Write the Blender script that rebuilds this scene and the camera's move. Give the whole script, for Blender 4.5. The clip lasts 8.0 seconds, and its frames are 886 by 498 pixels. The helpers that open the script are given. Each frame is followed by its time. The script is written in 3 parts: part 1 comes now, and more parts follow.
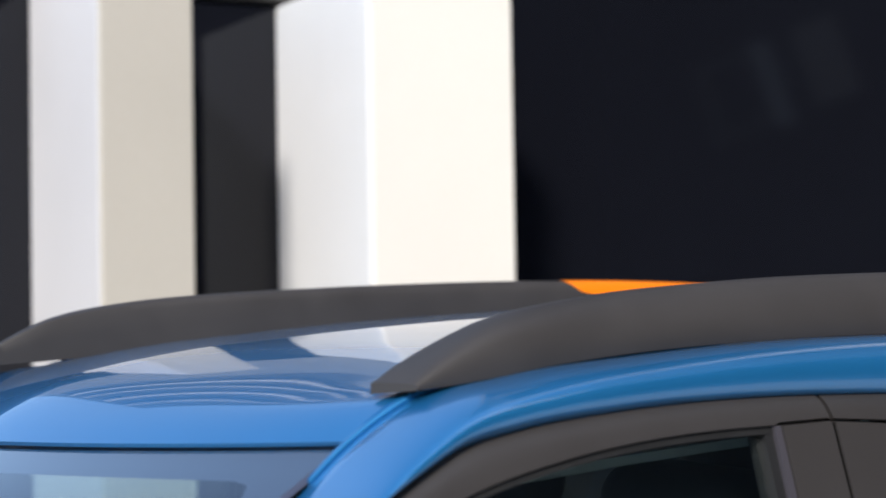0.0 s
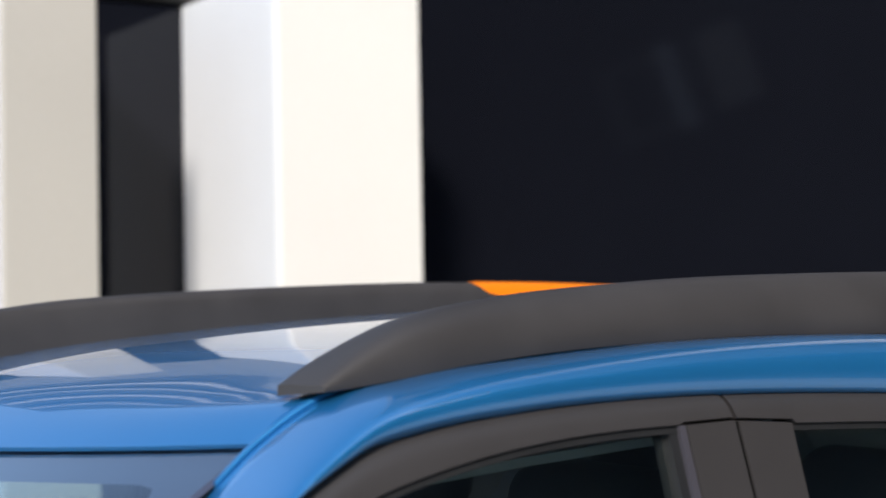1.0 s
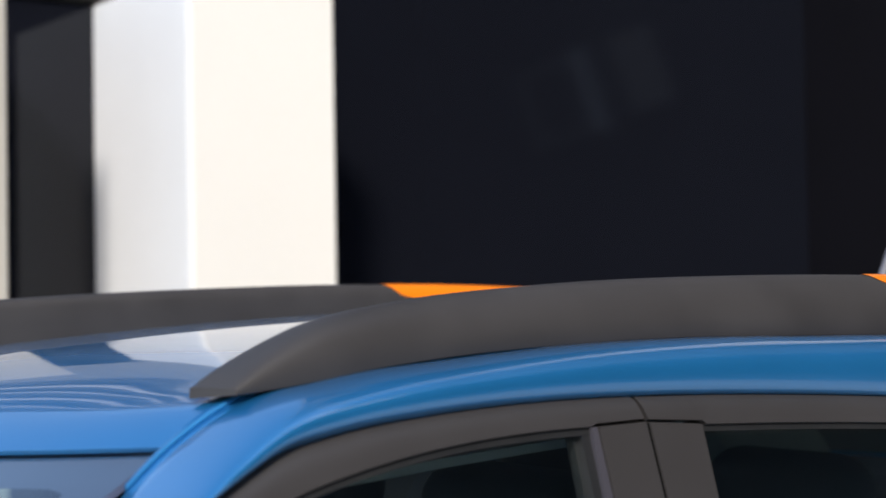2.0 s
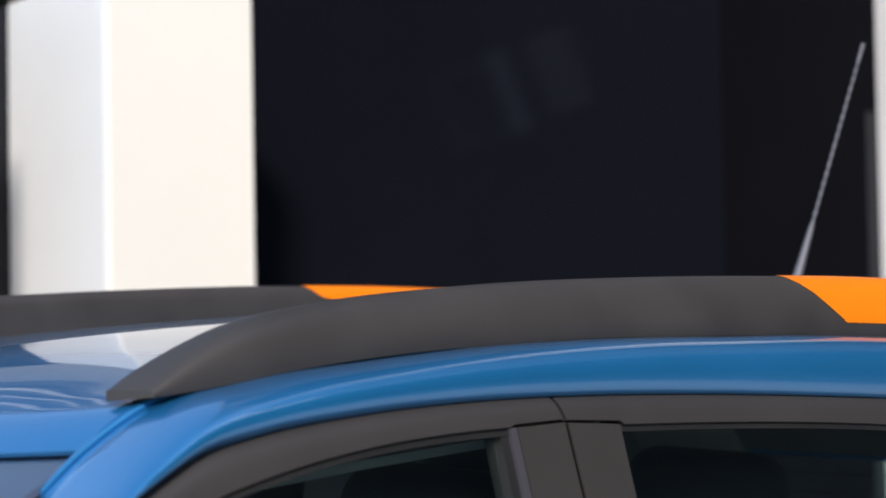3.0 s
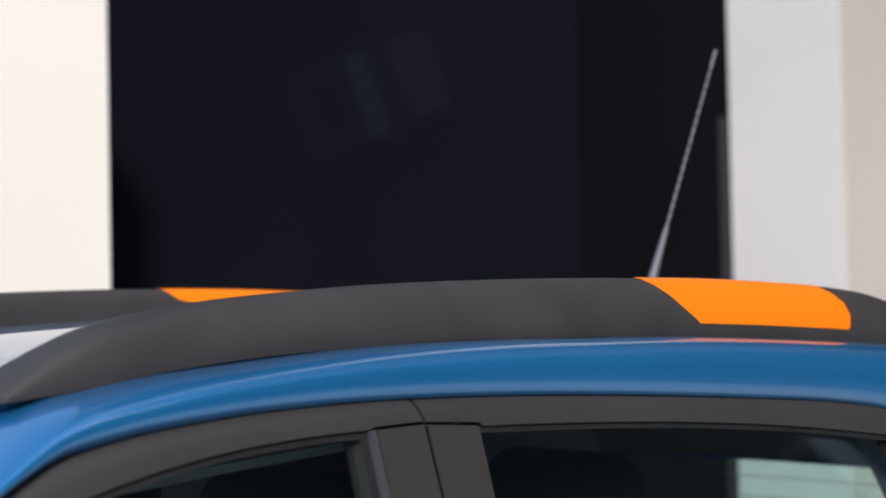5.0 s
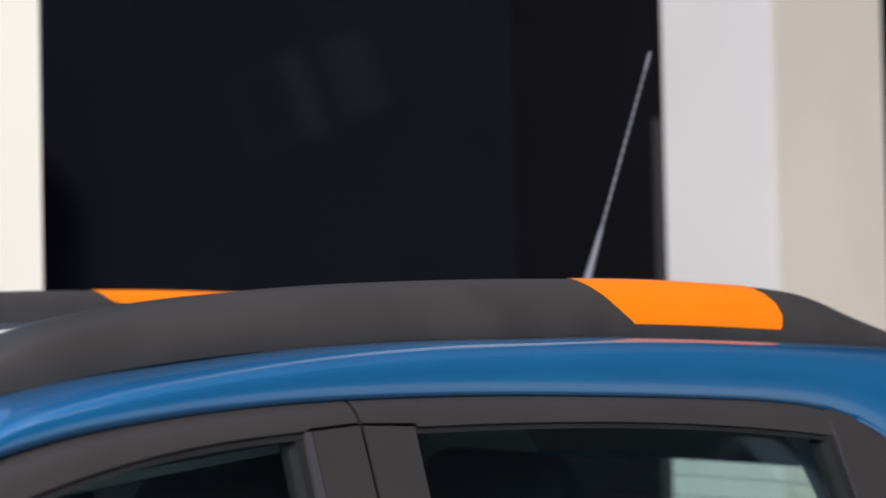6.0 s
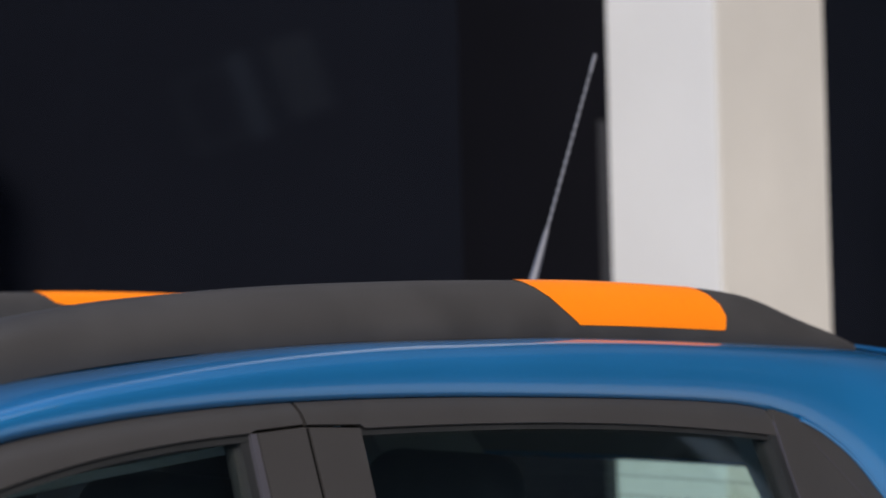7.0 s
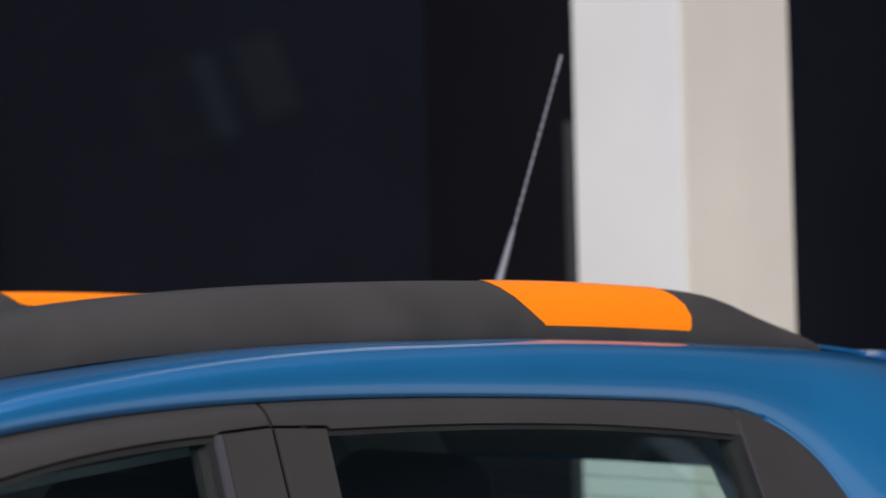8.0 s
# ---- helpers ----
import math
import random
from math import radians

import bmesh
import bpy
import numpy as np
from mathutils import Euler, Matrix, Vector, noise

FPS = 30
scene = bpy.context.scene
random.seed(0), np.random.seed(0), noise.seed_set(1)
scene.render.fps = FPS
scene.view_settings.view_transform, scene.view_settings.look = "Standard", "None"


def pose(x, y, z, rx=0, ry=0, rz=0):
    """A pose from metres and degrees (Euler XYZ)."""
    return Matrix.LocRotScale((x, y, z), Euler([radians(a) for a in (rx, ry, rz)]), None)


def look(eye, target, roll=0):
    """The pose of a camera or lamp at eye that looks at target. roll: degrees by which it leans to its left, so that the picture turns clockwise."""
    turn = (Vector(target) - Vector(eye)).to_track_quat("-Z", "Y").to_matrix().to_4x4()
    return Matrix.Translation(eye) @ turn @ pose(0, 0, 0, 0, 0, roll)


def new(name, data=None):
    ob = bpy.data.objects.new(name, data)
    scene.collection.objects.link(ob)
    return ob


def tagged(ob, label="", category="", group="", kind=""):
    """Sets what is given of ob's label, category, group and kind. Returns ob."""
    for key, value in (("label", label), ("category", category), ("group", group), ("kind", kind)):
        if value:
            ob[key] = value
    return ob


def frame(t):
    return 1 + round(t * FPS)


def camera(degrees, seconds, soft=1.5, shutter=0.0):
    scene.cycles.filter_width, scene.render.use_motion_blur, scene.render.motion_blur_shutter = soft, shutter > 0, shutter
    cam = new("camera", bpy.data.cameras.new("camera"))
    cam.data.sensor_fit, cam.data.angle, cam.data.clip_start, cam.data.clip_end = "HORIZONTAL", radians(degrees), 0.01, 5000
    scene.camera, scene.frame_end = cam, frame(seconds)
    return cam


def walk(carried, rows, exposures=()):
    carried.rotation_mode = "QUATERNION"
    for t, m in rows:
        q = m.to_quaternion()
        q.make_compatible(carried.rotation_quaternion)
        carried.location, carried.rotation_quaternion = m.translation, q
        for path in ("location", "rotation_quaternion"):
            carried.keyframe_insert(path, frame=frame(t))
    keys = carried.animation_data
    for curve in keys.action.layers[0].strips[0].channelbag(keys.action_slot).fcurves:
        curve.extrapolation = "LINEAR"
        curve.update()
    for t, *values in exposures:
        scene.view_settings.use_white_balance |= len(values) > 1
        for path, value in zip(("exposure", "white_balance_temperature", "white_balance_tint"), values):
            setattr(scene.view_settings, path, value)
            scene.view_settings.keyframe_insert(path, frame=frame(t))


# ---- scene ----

# ---------------------------------------------------------------- camera: a pan on the spot
cam = camera(31.17, 8.0, soft=1.5, shutter=0.5)
cam.data.dof.use_dof = True
cam.data.dof.focus_distance = 1.72
cam.data.dof.aperture_fstop = 4.8
EYE, TILT, MID = 1.485, 1.7, -40.0
STOPS, KELVIN = 1.2, 6480
ROWS = [
    (0.0, 4.91, 0.01, 1.22), (0.5, 3.36, 0.0, 1.22), (1.0, 1.57, -0.01, 1.20), (1.5, 0.0, 0.0, 1.11),
    (3.0, -4.44, 0.01, 1.03), (3.5, -5.70, 0.0, 0.99), (4.0, -7.01, 0.0, 0.99), (4.5, -8.24, 0.0, 1.01),
    (5.0, -9.51, 0.01, 1.06), (6.5, -12.86, 0.0, 1.03), (7.0, -13.78, 0.01, 1.03), (7.5, -14.45, 0.01, 1.0),
    (8.0, -15.0, 0.01, 1.01),
]
walk(cam, [(t, pose(0, 0, EYE, 0, 0, MID) @ pose(0, 0, 0, TILT) @ pose(0, 0, 0, 90 + pitch, roll, yaw - 35.0 - MID))
           for t, yaw, pitch, roll in ROWS], exposures=[(0.0, STOPS, KELVIN, 10), (8.0, STOPS - 0.18, KELVIN, 10)])

# ---------------------------------------------------------------- light
SUN_EL, SUN_AZ = 34.0, 222.0
world = bpy.data.worlds.new("sky")
scene.world = world
world.use_nodes = True
wn = world.node_tree
sky = wn.nodes.new("ShaderNodeTexSky")
sky.sky_type = "NISHITA"
sky.sun_disc = False
sky.sun_elevation = radians(SUN_EL)
sky.sun_rotation = radians(360 - SUN_AZ)
sky.air_density, sky.dust_density, sky.ozone_density = 1.0, 1.5, 1.0
wn.links.new(sky.outputs[0], wn.nodes["Background"].inputs[0])
wn.nodes["Background"].inputs[1].default_value = 0.15
sun = new("sun", bpy.data.lights.new("sun", "SUN"))
sun.data.energy, sun.data.angle, sun.data.color = 2.0, radians(8), (1.0, 0.94, 0.85)
sd = Vector((math.sin(radians(SUN_AZ)) * math.cos(radians(SUN_EL)), math.cos(radians(SUN_AZ)) * math.cos(radians(SUN_EL)), math.sin(radians(SUN_EL))))
sun.matrix_world = look(sd * 40, (0, 0, 0))


# ---------------------------------------------------------------- materials
def material(name, color, rough=0.5, metal=0.0, spread=0.08, scale=3.0, grain=120.0, bump=0.0, coat=0.0, spec=0.5):
    """A surface with cloudy variation at one scale, and grain with relief at a finer one."""
    m = bpy.data.materials.new(name)
    m.use_nodes = True
    n, l = m.node_tree.nodes, m.node_tree.links
    b = n["Principled BSDF"]
    b.inputs["Roughness"].default_value = rough
    b.inputs["Metallic"].default_value = metal
    b.inputs["Coat Weight"].default_value = coat
    b.inputs["Coat Roughness"].default_value = 0.03
    b.inputs["Coat IOR"].default_value = 1.8
    b.inputs["Specular IOR Level"].default_value = spec
    co = n.new("ShaderNodeTexCoord")
    big, fine = n.new("ShaderNodeTexNoise"), n.new("ShaderNodeTexNoise")
    big.inputs["Scale"].default_value, big.inputs["Detail"].default_value = scale, 5
    fine.inputs["Scale"].default_value, fine.inputs["Detail"].default_value = grain, 3
    for t in (big, fine):
        l.new(co.outputs["Object"], t.inputs["Vector"])
    mix = n.new("ShaderNodeMath")
    mix.operation = "MULTIPLY_ADD"
    mix.inputs[1].default_value = 0.35
    l.new(fine.outputs["Fac"], mix.inputs[0])
    l.new(big.outputs["Fac"], mix.inputs[2])
    ramp = n.new("ShaderNodeValToRGB")
    ramp.color_ramp.elements[0].position, ramp.color_ramp.elements[1].position = 0.35, 1.0
    ramp.color_ramp.elements[0].color = [c * (1 - spread) for c in color] + [1]
    ramp.color_ramp.elements[1].color = [min(1, c * (1 + spread)) for c in color] + [1]
    l.new(mix.outputs[0], ramp.inputs[0])
    l.new(ramp.outputs[0], b.inputs["Base Color"])
    rr = n.new("ShaderNodeMapRange")
    rr.inputs["To Min"].default_value, rr.inputs["To Max"].default_value = rough * 0.8, min(1, rough * 1.2)
    l.new(big.outputs["Fac"], rr.inputs["Value"])
    l.new(rr.outputs[0], b.inputs["Roughness"])
    if bump:
        bp = n.new("ShaderNodeBump")
        bp.inputs["Strength"].default_value, bp.inputs["Distance"].default_value = 1.0, bump
        l.new(fine.outputs["Fac"], bp.inputs["Height"])
        l.new(bp.outputs[0], b.inputs["Normal"])
    return m


def glass(name, tint, rough=0.0, base=0.045):
    """Thin tinted glass: a straight tinted view and a mirror part by Fresnel."""
    m = bpy.data.materials.new(name)
    m.use_nodes = True
    n, l = m.node_tree.nodes, m.node_tree.links
    n.remove(n["Principled BSDF"])
    clear, shine, mixer, edge = n.new("ShaderNodeBsdfTransparent"), n.new("ShaderNodeBsdfGlossy"), n.new("ShaderNodeMixShader"), n.new("ShaderNodeLayerWeight")
    clear.inputs[0].default_value = (*tint, 1)
    shine.inputs["Roughness"].default_value = rough
    edge.inputs["Blend"].default_value = 0.5
    power, gloss = n.new("ShaderNodeMath"), n.new("ShaderNodeMath")
    power.operation, gloss.operation = "POWER", "MULTIPLY_ADD"
    power.inputs[1].default_value, gloss.inputs[1].default_value, gloss.inputs[2].default_value = 5.0, 0.95, base
    l.new(edge.outputs["Facing"], power.inputs[0])
    l.new(power.outputs[0], gloss.inputs[0])
    l.new(gloss.outputs[0], mixer.inputs[0])
    l.new(clear.outputs[0], mixer.inputs[1])
    l.new(shine.outputs[0], mixer.inputs[2])
    l.new(mixer.outputs[0], n["Material Output"].inputs[0])
    return m


PAINT = material("blue_metallic_paint", (0.015, 0.182, 0.44), 0.40, 0.5, 0.05, 6, 900, 0, 1.0)
RAILGREY = material("grey_rail_paint", (0.039, 0.0345, 0.0335), 0.58, 0.0, 0.16, 14, 700, 0.00006)
ORANGE = material("orange_accent", (0.92, 0.215, 0.006), 0.42, 0, 0.03, 10, 500, 0.00002, 0, 0.25)
TRIM = material("dark_trim_film", (0.038, 0.034, 0.0335), 0.45, 0, 0.08, 9, 500, 0.00005)
RUBBER = material("black_rubber", (0.012, 0.012, 0.013), 0.55, 0, 0.15, 20, 300, 0.0001)
GAPSHADE = material("door_gap_shade", (0.003, 0.003, 0.003), 0.95, 0, 0.2, 20, 300, 0, 0, 0.05)
CHANNEL = material("pale_rubber", (0.05, 0.046, 0.056), 0.45, 0, 0.1, 12, 300)
CHROME = material("dull_bright_strip", (0.30, 0.29, 0.31), 0.3, 0.6, 0.1, 10, 300)
HEADLINER = material("grey_headliner_cloth", (0.18, 0.187, 0.177), 0.9, 0, 0.12, 10, 800, 0.0003)
SEATCLOTH = material("black_seat_cloth", (0.042, 0.042, 0.046), 0.85, 0, 0.2, 14, 900, 0.0004)
# darker copy of the seat cloth, with the headrests' backlit silhouette in its colour
HEADREST_DIM = material("headrest_silhouette_cloth", (0.010, 0.010, 0.012), 0.85, 0, 0.2, 14, 900, 0.0004)
FRIT = material("ceramic_border", (0.065, 0.072, 0.115), 0.3, 0, 0.1, 10, 300)
TYRE = material("tyre_rubber", (0.02, 0.02, 0.02), 0.8, 0, 0.2, 15, 200, 0.0005)
RIM = material("grey_wheel", (0.16, 0.16, 0.16), 0.35, 0.7, 0.1, 10, 300)
LAMP = material("lamp_lens", (0.6, 0.6, 0.6), 0.1, 0.2, 0.05, 10, 200)
MASTMAT = material("antenna_grey", (0.13, 0.125, 0.14), 0.45, 0.1, 0.1, 20, 400)
SIDEGLASS = glass("dark_side_glass", (0.84, 0.90, 0.88), 0.0, 0.085)
REARGLASS = glass("green_rear_glass", (0.74, 0.95, 0.93))
SCREEN = glass("windscreen_glass", (0.66, 0.84, 0.88), 0.0, 0.32)
# pier tones: the sun and shade of each face are put into its colour
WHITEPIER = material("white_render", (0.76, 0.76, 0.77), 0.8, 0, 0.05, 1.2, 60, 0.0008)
LITPIER = material("warm_white_lit_render", (0.87, 0.82, 0.75), 0.8, 0, 0.03, 1.2, 60, 0.0008)
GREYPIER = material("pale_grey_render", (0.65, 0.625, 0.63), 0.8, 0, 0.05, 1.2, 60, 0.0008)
DIMCREAM = material("cream_dimmed_render", (0.52, 0.48, 0.42), 0.8, 0, 0.06, 1.2, 60, 0.0008)
DIMBEIGE = material("beige_dimmed_render", (0.54, 0.495, 0.455), 0.8, 0, 0.08, 1.2, 60, 0.0008)
DARKGLASS = material("dark_facade_glass", (0.0062, 0.0068, 0.0104), 0.06, 0, 0.2, 0.6, 20, 0, 0, 0.32)
MULLION = material("dark_mullion", (0.02, 0.021, 0.024), 0.4, 0.2, 0.1, 4, 200)
CONCRETE = material("pale_concrete", (0.47, 0.455, 0.43), 0.9, 0, 0.2, 0.8, 90, 0.003)
MATTDARK = material("matt_dark_panel", (0.003, 0.003, 0.005), 0.9, 0, 0.2, 2, 60, 0, 0, 0.05)
DARKWALL = material("dark_grey_cladding", (0.075, 0.075, 0.083), 0.8, 0, 0.2, 0.5, 40, 0.002)
WALLGREY = material("grey_render", (0.22, 0.215, 0.21), 0.85, 0, 0.12, 0.5, 40, 0.002)


# ---------------------------------------------------------------- mesh helpers
def spline(points):
    """A smooth curve through a few points: a function of the first coordinate."""
    xs, ys = np.array([p[0] for p in points], float), np.array([p[1] for p in points], float)
    d = np.diff(ys) / np.diff(xs)
    m = np.zeros(len(xs))
    m[0], m[-1] = d[0], d[-1]
    for i in range(1, len(xs) - 1):
        w = (xs[i + 1] - xs[i]) / (xs[i + 1] - xs[i - 1])
        m[i] = d[i - 1] * w + d[i] * (1 - w)

    def f(x):
        i = int(np.clip(np.searchsorted(xs, x) - 1, 0, len(xs) - 2))
        h = xs[i + 1] - xs[i]
        if x < xs[0]:
            return ys[0] + m[0] * (x - xs[0])
        if x > xs[-1]:
            return ys[-1] + m[-1] * (x - xs[-1])
        t = (x - xs[i]) / h
        return float((2 * t**3 - 3 * t**2 + 1) * ys[i] + (t**3 - 2 * t**2 + t) * h * m[i] + (3 * t**2 - 2 * t**3) * ys[i + 1] + (t**3 - t**2) * h * m[i + 1])

    return f


def part(name, bm, mat, parent, label="", smooth=True, kind=""):
    """Links a bmesh as one mesh object, under a thing or a part."""
    bmesh.ops.recalc_face_normals(bm, faces=bm.faces)
    me = bpy.data.meshes.new(name)
    bm.to_mesh(me)
    bm.free()
    for p in me.polygons:
        p.use_smooth = smooth
    if smooth:
        me.set_sharp_from_angle(angle=radians(38))
    me.materials.append(mat)
    ob = new(name, me)
    if parent:
        ob.parent = parent
        ob.matrix_parent_inverse = base_of(parent).inverted()
    return tagged(ob, label=label, kind=kind)


def base_of(ob):
    """The world pose of a thing or part, before the scene is evaluated."""
    m = Matrix.Identity(4)
    while ob:
        m = ob.matrix_parent_inverse @ ob.matrix_basis @ m if ob.parent else ob.matrix_basis @ m
        ob = ob.parent
    return m


def loft(rings, closed=False, caps=False):
    """A skin over rows of points."""
    bm = bmesh.new()
    rows = [[bm.verts.new(p) for p in ring] for ring in rings]
    n = len(rows[0])
    for a, b in zip(rows, rows[1:]):
        for i in range(n if closed else n - 1):
            j = (i + 1) % n
            bm.faces.new((a[i], a[j], b[j], b[i]))
    if caps:
        bm.faces.new(rows[0])
        bm.faces.new(rows[-1])
    return bm


def thick(bm, t):
    """Gives a skin thickness."""
    bmesh.ops.recalc_face_normals(bm, faces=bm.faces)
    bmesh.ops.solidify(bm, geom=bm.faces[:], thickness=t)
    return bm


def box(x0, x1, y0, y1, z0, z1, bevel=0.01, seg=2):
    bm = bmesh.new()
    bmesh.ops.create_cube(bm, size=1)
    for v in bm.verts:
        v.co = Vector(((x0 + x1) / 2 + v.co.x * (x1 - x0), (y0 + y1) / 2 + v.co.y * (y1 - y0), (z0 + z1) / 2 + v.co.z * (z1 - z0)))
    if bevel:
        bmesh.ops.bevel(bm, geom=bm.edges[:], offset=bevel, segments=seg, affect="EDGES", profile=0.5)
    return bm


def empty(name, x, y, z):
    e = new(name)
    e.empty_display_size = 0.1
    e.matrix_basis = pose(x, y, z)
    return e


# ---------------------------------------------------------------- the setting
def sheet(name, x0, x1, y0, y1, z, mat, label, category):
    bm = bmesh.new()
    bm.faces.new([bm.verts.new(p) for p in ((x0, y0, z), (x1, y0, z), (x1, y1, z), (x0, y1, z))])
    return tagged(part(name, bm, mat, None, smooth=False), label, category, kind="structure")


sheet("ground", -900, 900, -900, 900, 0, CONCRETE, "pale worn concrete forecourt under the car", "ground")

GLASS_Y, PIER_Y = 5.447, 4.6875
# TOWER_TOP: unseen height, added to keep sky reflections off the car's side
WING_TOP, TOWER_TOP = 2.58, 22.0
facade = part("wall_facade", box(3.04, 23, 5.63, 5.93, 0, TOWER_TOP + 0.1, 0.02), WALLGREY, None, "grey rendered building wall behind the dark glazing", False)
tagged(facade, category="wall", kind="structure")
wing = part("wall_wing", box(-7.05, 3.035, 5.63, 5.93, 0, WING_TOP + 0.02, 0.02), WALLGREY, None, "grey rendered low wing behind the dark glazing", False)
tagged(wing, category="wall", kind="structure")
# unseen bands and pale trims, added to shape the streaks mirrored in the roof
part("fascia", box(0.9, 3.03, 5.40, 5.94, WING_TOP + 0.025, 2.95, 0.01), WALLGREY, wing, "unseen grey fascia added over the piers for the roof's reflections", False)
upper = part("upper_cladding", box(0.9, 3.03, 5.42, 5.94, 2.955, 3.66, 0.01), DARKWALL, wing, "unseen dark cladding added over the low wing for the roof's reflections", False)
for z, h in ((3.06, 0.03), (3.20, 0.022), (3.36, 0.035), (3.52, 0.02)):
    part("trim", box(0.9, 3.02, 5.38, 5.416, z, z + h, 0.004, 1), GREYPIER, upper, smooth=False)
bays = [(-7.05, 1.48), (1.83, 2.438), (3.03, 7.725), (9.011, 23.0)]
glazing = empty("window_1", 6.0, GLASS_Y, 0)
tagged(glazing, "dark reflective shopfront glazing between pale piers", "window", kind="structure")
for a, b in bays:
    part("pane", box(a - 0.04, b + 0.04, GLASS_Y, GLASS_Y + 0.03, 0.1, TOWER_TOP if a > 3 else WING_TOP, 0.004, 1), DARKGLASS, glazing, smooth=False)
part("window_frame", box(-7.05, 23, GLASS_Y - 0.03, GLASS_Y + 0.15, 0.0, 0.1, 0.006), MULLION, glazing, smooth=False)


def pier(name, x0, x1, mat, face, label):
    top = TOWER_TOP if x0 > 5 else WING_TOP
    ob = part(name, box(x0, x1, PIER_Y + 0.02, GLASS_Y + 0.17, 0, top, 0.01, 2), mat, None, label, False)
    # front toned apart from the body, its sunlight or dimness painted in
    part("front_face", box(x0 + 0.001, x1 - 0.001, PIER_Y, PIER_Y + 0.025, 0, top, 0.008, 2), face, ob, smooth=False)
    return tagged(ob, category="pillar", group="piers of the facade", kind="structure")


pier("pier_1", 1.517, 1.822, GREYPIER, DIMCREAM, "narrow pale rendered pier on the dark facade, shade put into its front colour")
pier("pier_2", 2.447, 3.012, WHITEPIER, LITPIER, "white rendered pier on the dark facade, sunlight put into its front colour")
pier("pier_3", 7.739, 9.000, GREYPIER, DIMBEIGE, "wide pale rendered pier on the dark facade, shade put into its front colour")
# added matt panels that blot out the pier's reflection in the glass
part("reflection_cover", box(6.375, 7.62, GLASS_Y - 0.006, GLASS_Y + 0.02, 0.1, 5.2, 0.003, 1), MATTDARK, glazing, "matt dark panel added over the glazing to hide the pier's reflection", False)
part("reflection_cover", box(7.623, 7.725, GLASS_Y - 0.006, GLASS_Y + 0.02, 2.5, 5.2, 0.003, 1), MATTDARK, glazing, "matt dark panel added over the glazing to hide the pier's reflection", False)

# two unseen walls, added to block sky and darken reflections in paint and glass
opposite = part("unseen_wall_opposite", box(-5, 18.39, -14.4, -14.0, 0, 24, 0.02), DARKWALL, None, "unseen dark wall added across the forecourt to darken reflections", False)
tagged(opposite, category="wall", kind="structure")
part("cornice", box(-5, 18.39, -14.0, -13.85, 23.4, 23.9, 0.02), WALLGREY, opposite, "grey band along the wall top", False)
part("plinth", box(-5, 18.39, -14.0, -13.93, 0.0, 0.5, 0.02), WALLGREY, opposite, "grey plinth", False)
east = part("unseen_wall_east", box(18, 18.4, -14, 5.43, 0, 36, 0.02), DARKWALL, None, "unseen dark wall added at the forecourt's end to darken reflections", False)
tagged(east, category="wall", kind="structure")


def mirrored_panels():
    """A pale double panel, unseen and askew, added for the reflection in the glazing."""
    place = (16.4, -7.38, 4.66)
    turn = pose(*place, 0, 0, 42) @ pose(0, 0, 0, 0, -19, 0)
    thing = tagged(empty("mirrored_panels", *place), "unseen pale panels on a bracket, added for the reflection in the glazing", "sign")
    part("bracket", box(16.45, 18.0, -7.43, -7.33, 4.5, 4.6, 0.01), DARKWALL, thing, smooth=False)
    for name, x0, x1, z0, z1 in (("panel", 0.50, 1.20, -0.62, 0.62), ("bar", -0.16, 0.15, -0.70, 0.64), ("frame_side", -1.10, -0.85, -0.68, 0.60), ("frame_rail", -0.85, -0.16, -0.68, -0.46), ("frame_rail", -0.85, -0.16, 0.44, 0.60)):
        bm = box(x0, x1, -0.05, 0.05, z0, z1, 0.01)
        bmesh.ops.transform(bm, matrix=turn, verts=bm.verts)
        part(name, bm, WHITEPIER if name == "bar" else DIMBEIGE if name == "panel" else WALLGREY, thing, smooth=False)


mirrored_panels()

# ---------------------------------------------------------------- the car
CY = 1.7
car = tagged(empty("car", 0.9, CY, 0), "blue small crossover car with grey roof rails and orange accents", "car")


def far(p, side):
    """A point on the side away from the walk, when side is 1."""
    return (p[0], 2 * CY - p[1], p[2]) if side else tuple(p)


RAIL_TOP = spline([(0.61, 1.404), (0.645, 1.4095), (0.66, 1.4205), (0.69, 1.4385), (0.738, 1.461), (0.774, 1.471), (0.842, 1.482), (0.988, 1.494), (1.28, 1.5025), (1.5, 1.502),
                   (1.69, 1.498), (1.806, 1.493), (1.95, 1.4845), (2.043, 1.473), (2.16, 1.443), (2.284, 1.408), (2.313, 1.397)])
RAIL_LOW = spline([(0.62, 1.4045), (0.651, 1.406), (0.713, 1.412), (0.771, 1.420), (0.864, 1.429), (0.996, 1.436), (1.16, 1.439), (1.338, 1.436), (1.47, 1.4335),
                   (1.65, 1.426), (1.9, 1.412), (2.255, 1.389), (2.32, 1.384)])
SIDE_TOP = spline([(-0.2, 0.955), (0.1, 1.09), (0.4, 1.235), (0.545, 1.320), (0.594, 1.361), (0.62, 1.379), (0.65, 1.396), (0.685, 1.4075), (0.715, 1.412), (0.771, 1.420), (0.864, 1.428), (0.996, 1.436),
                   (1.16, 1.439), (1.338, 1.436), (1.47, 1.4335), (1.65, 1.426), (1.9, 1.412), (2.255, 1.389), (2.65, 1.35)])
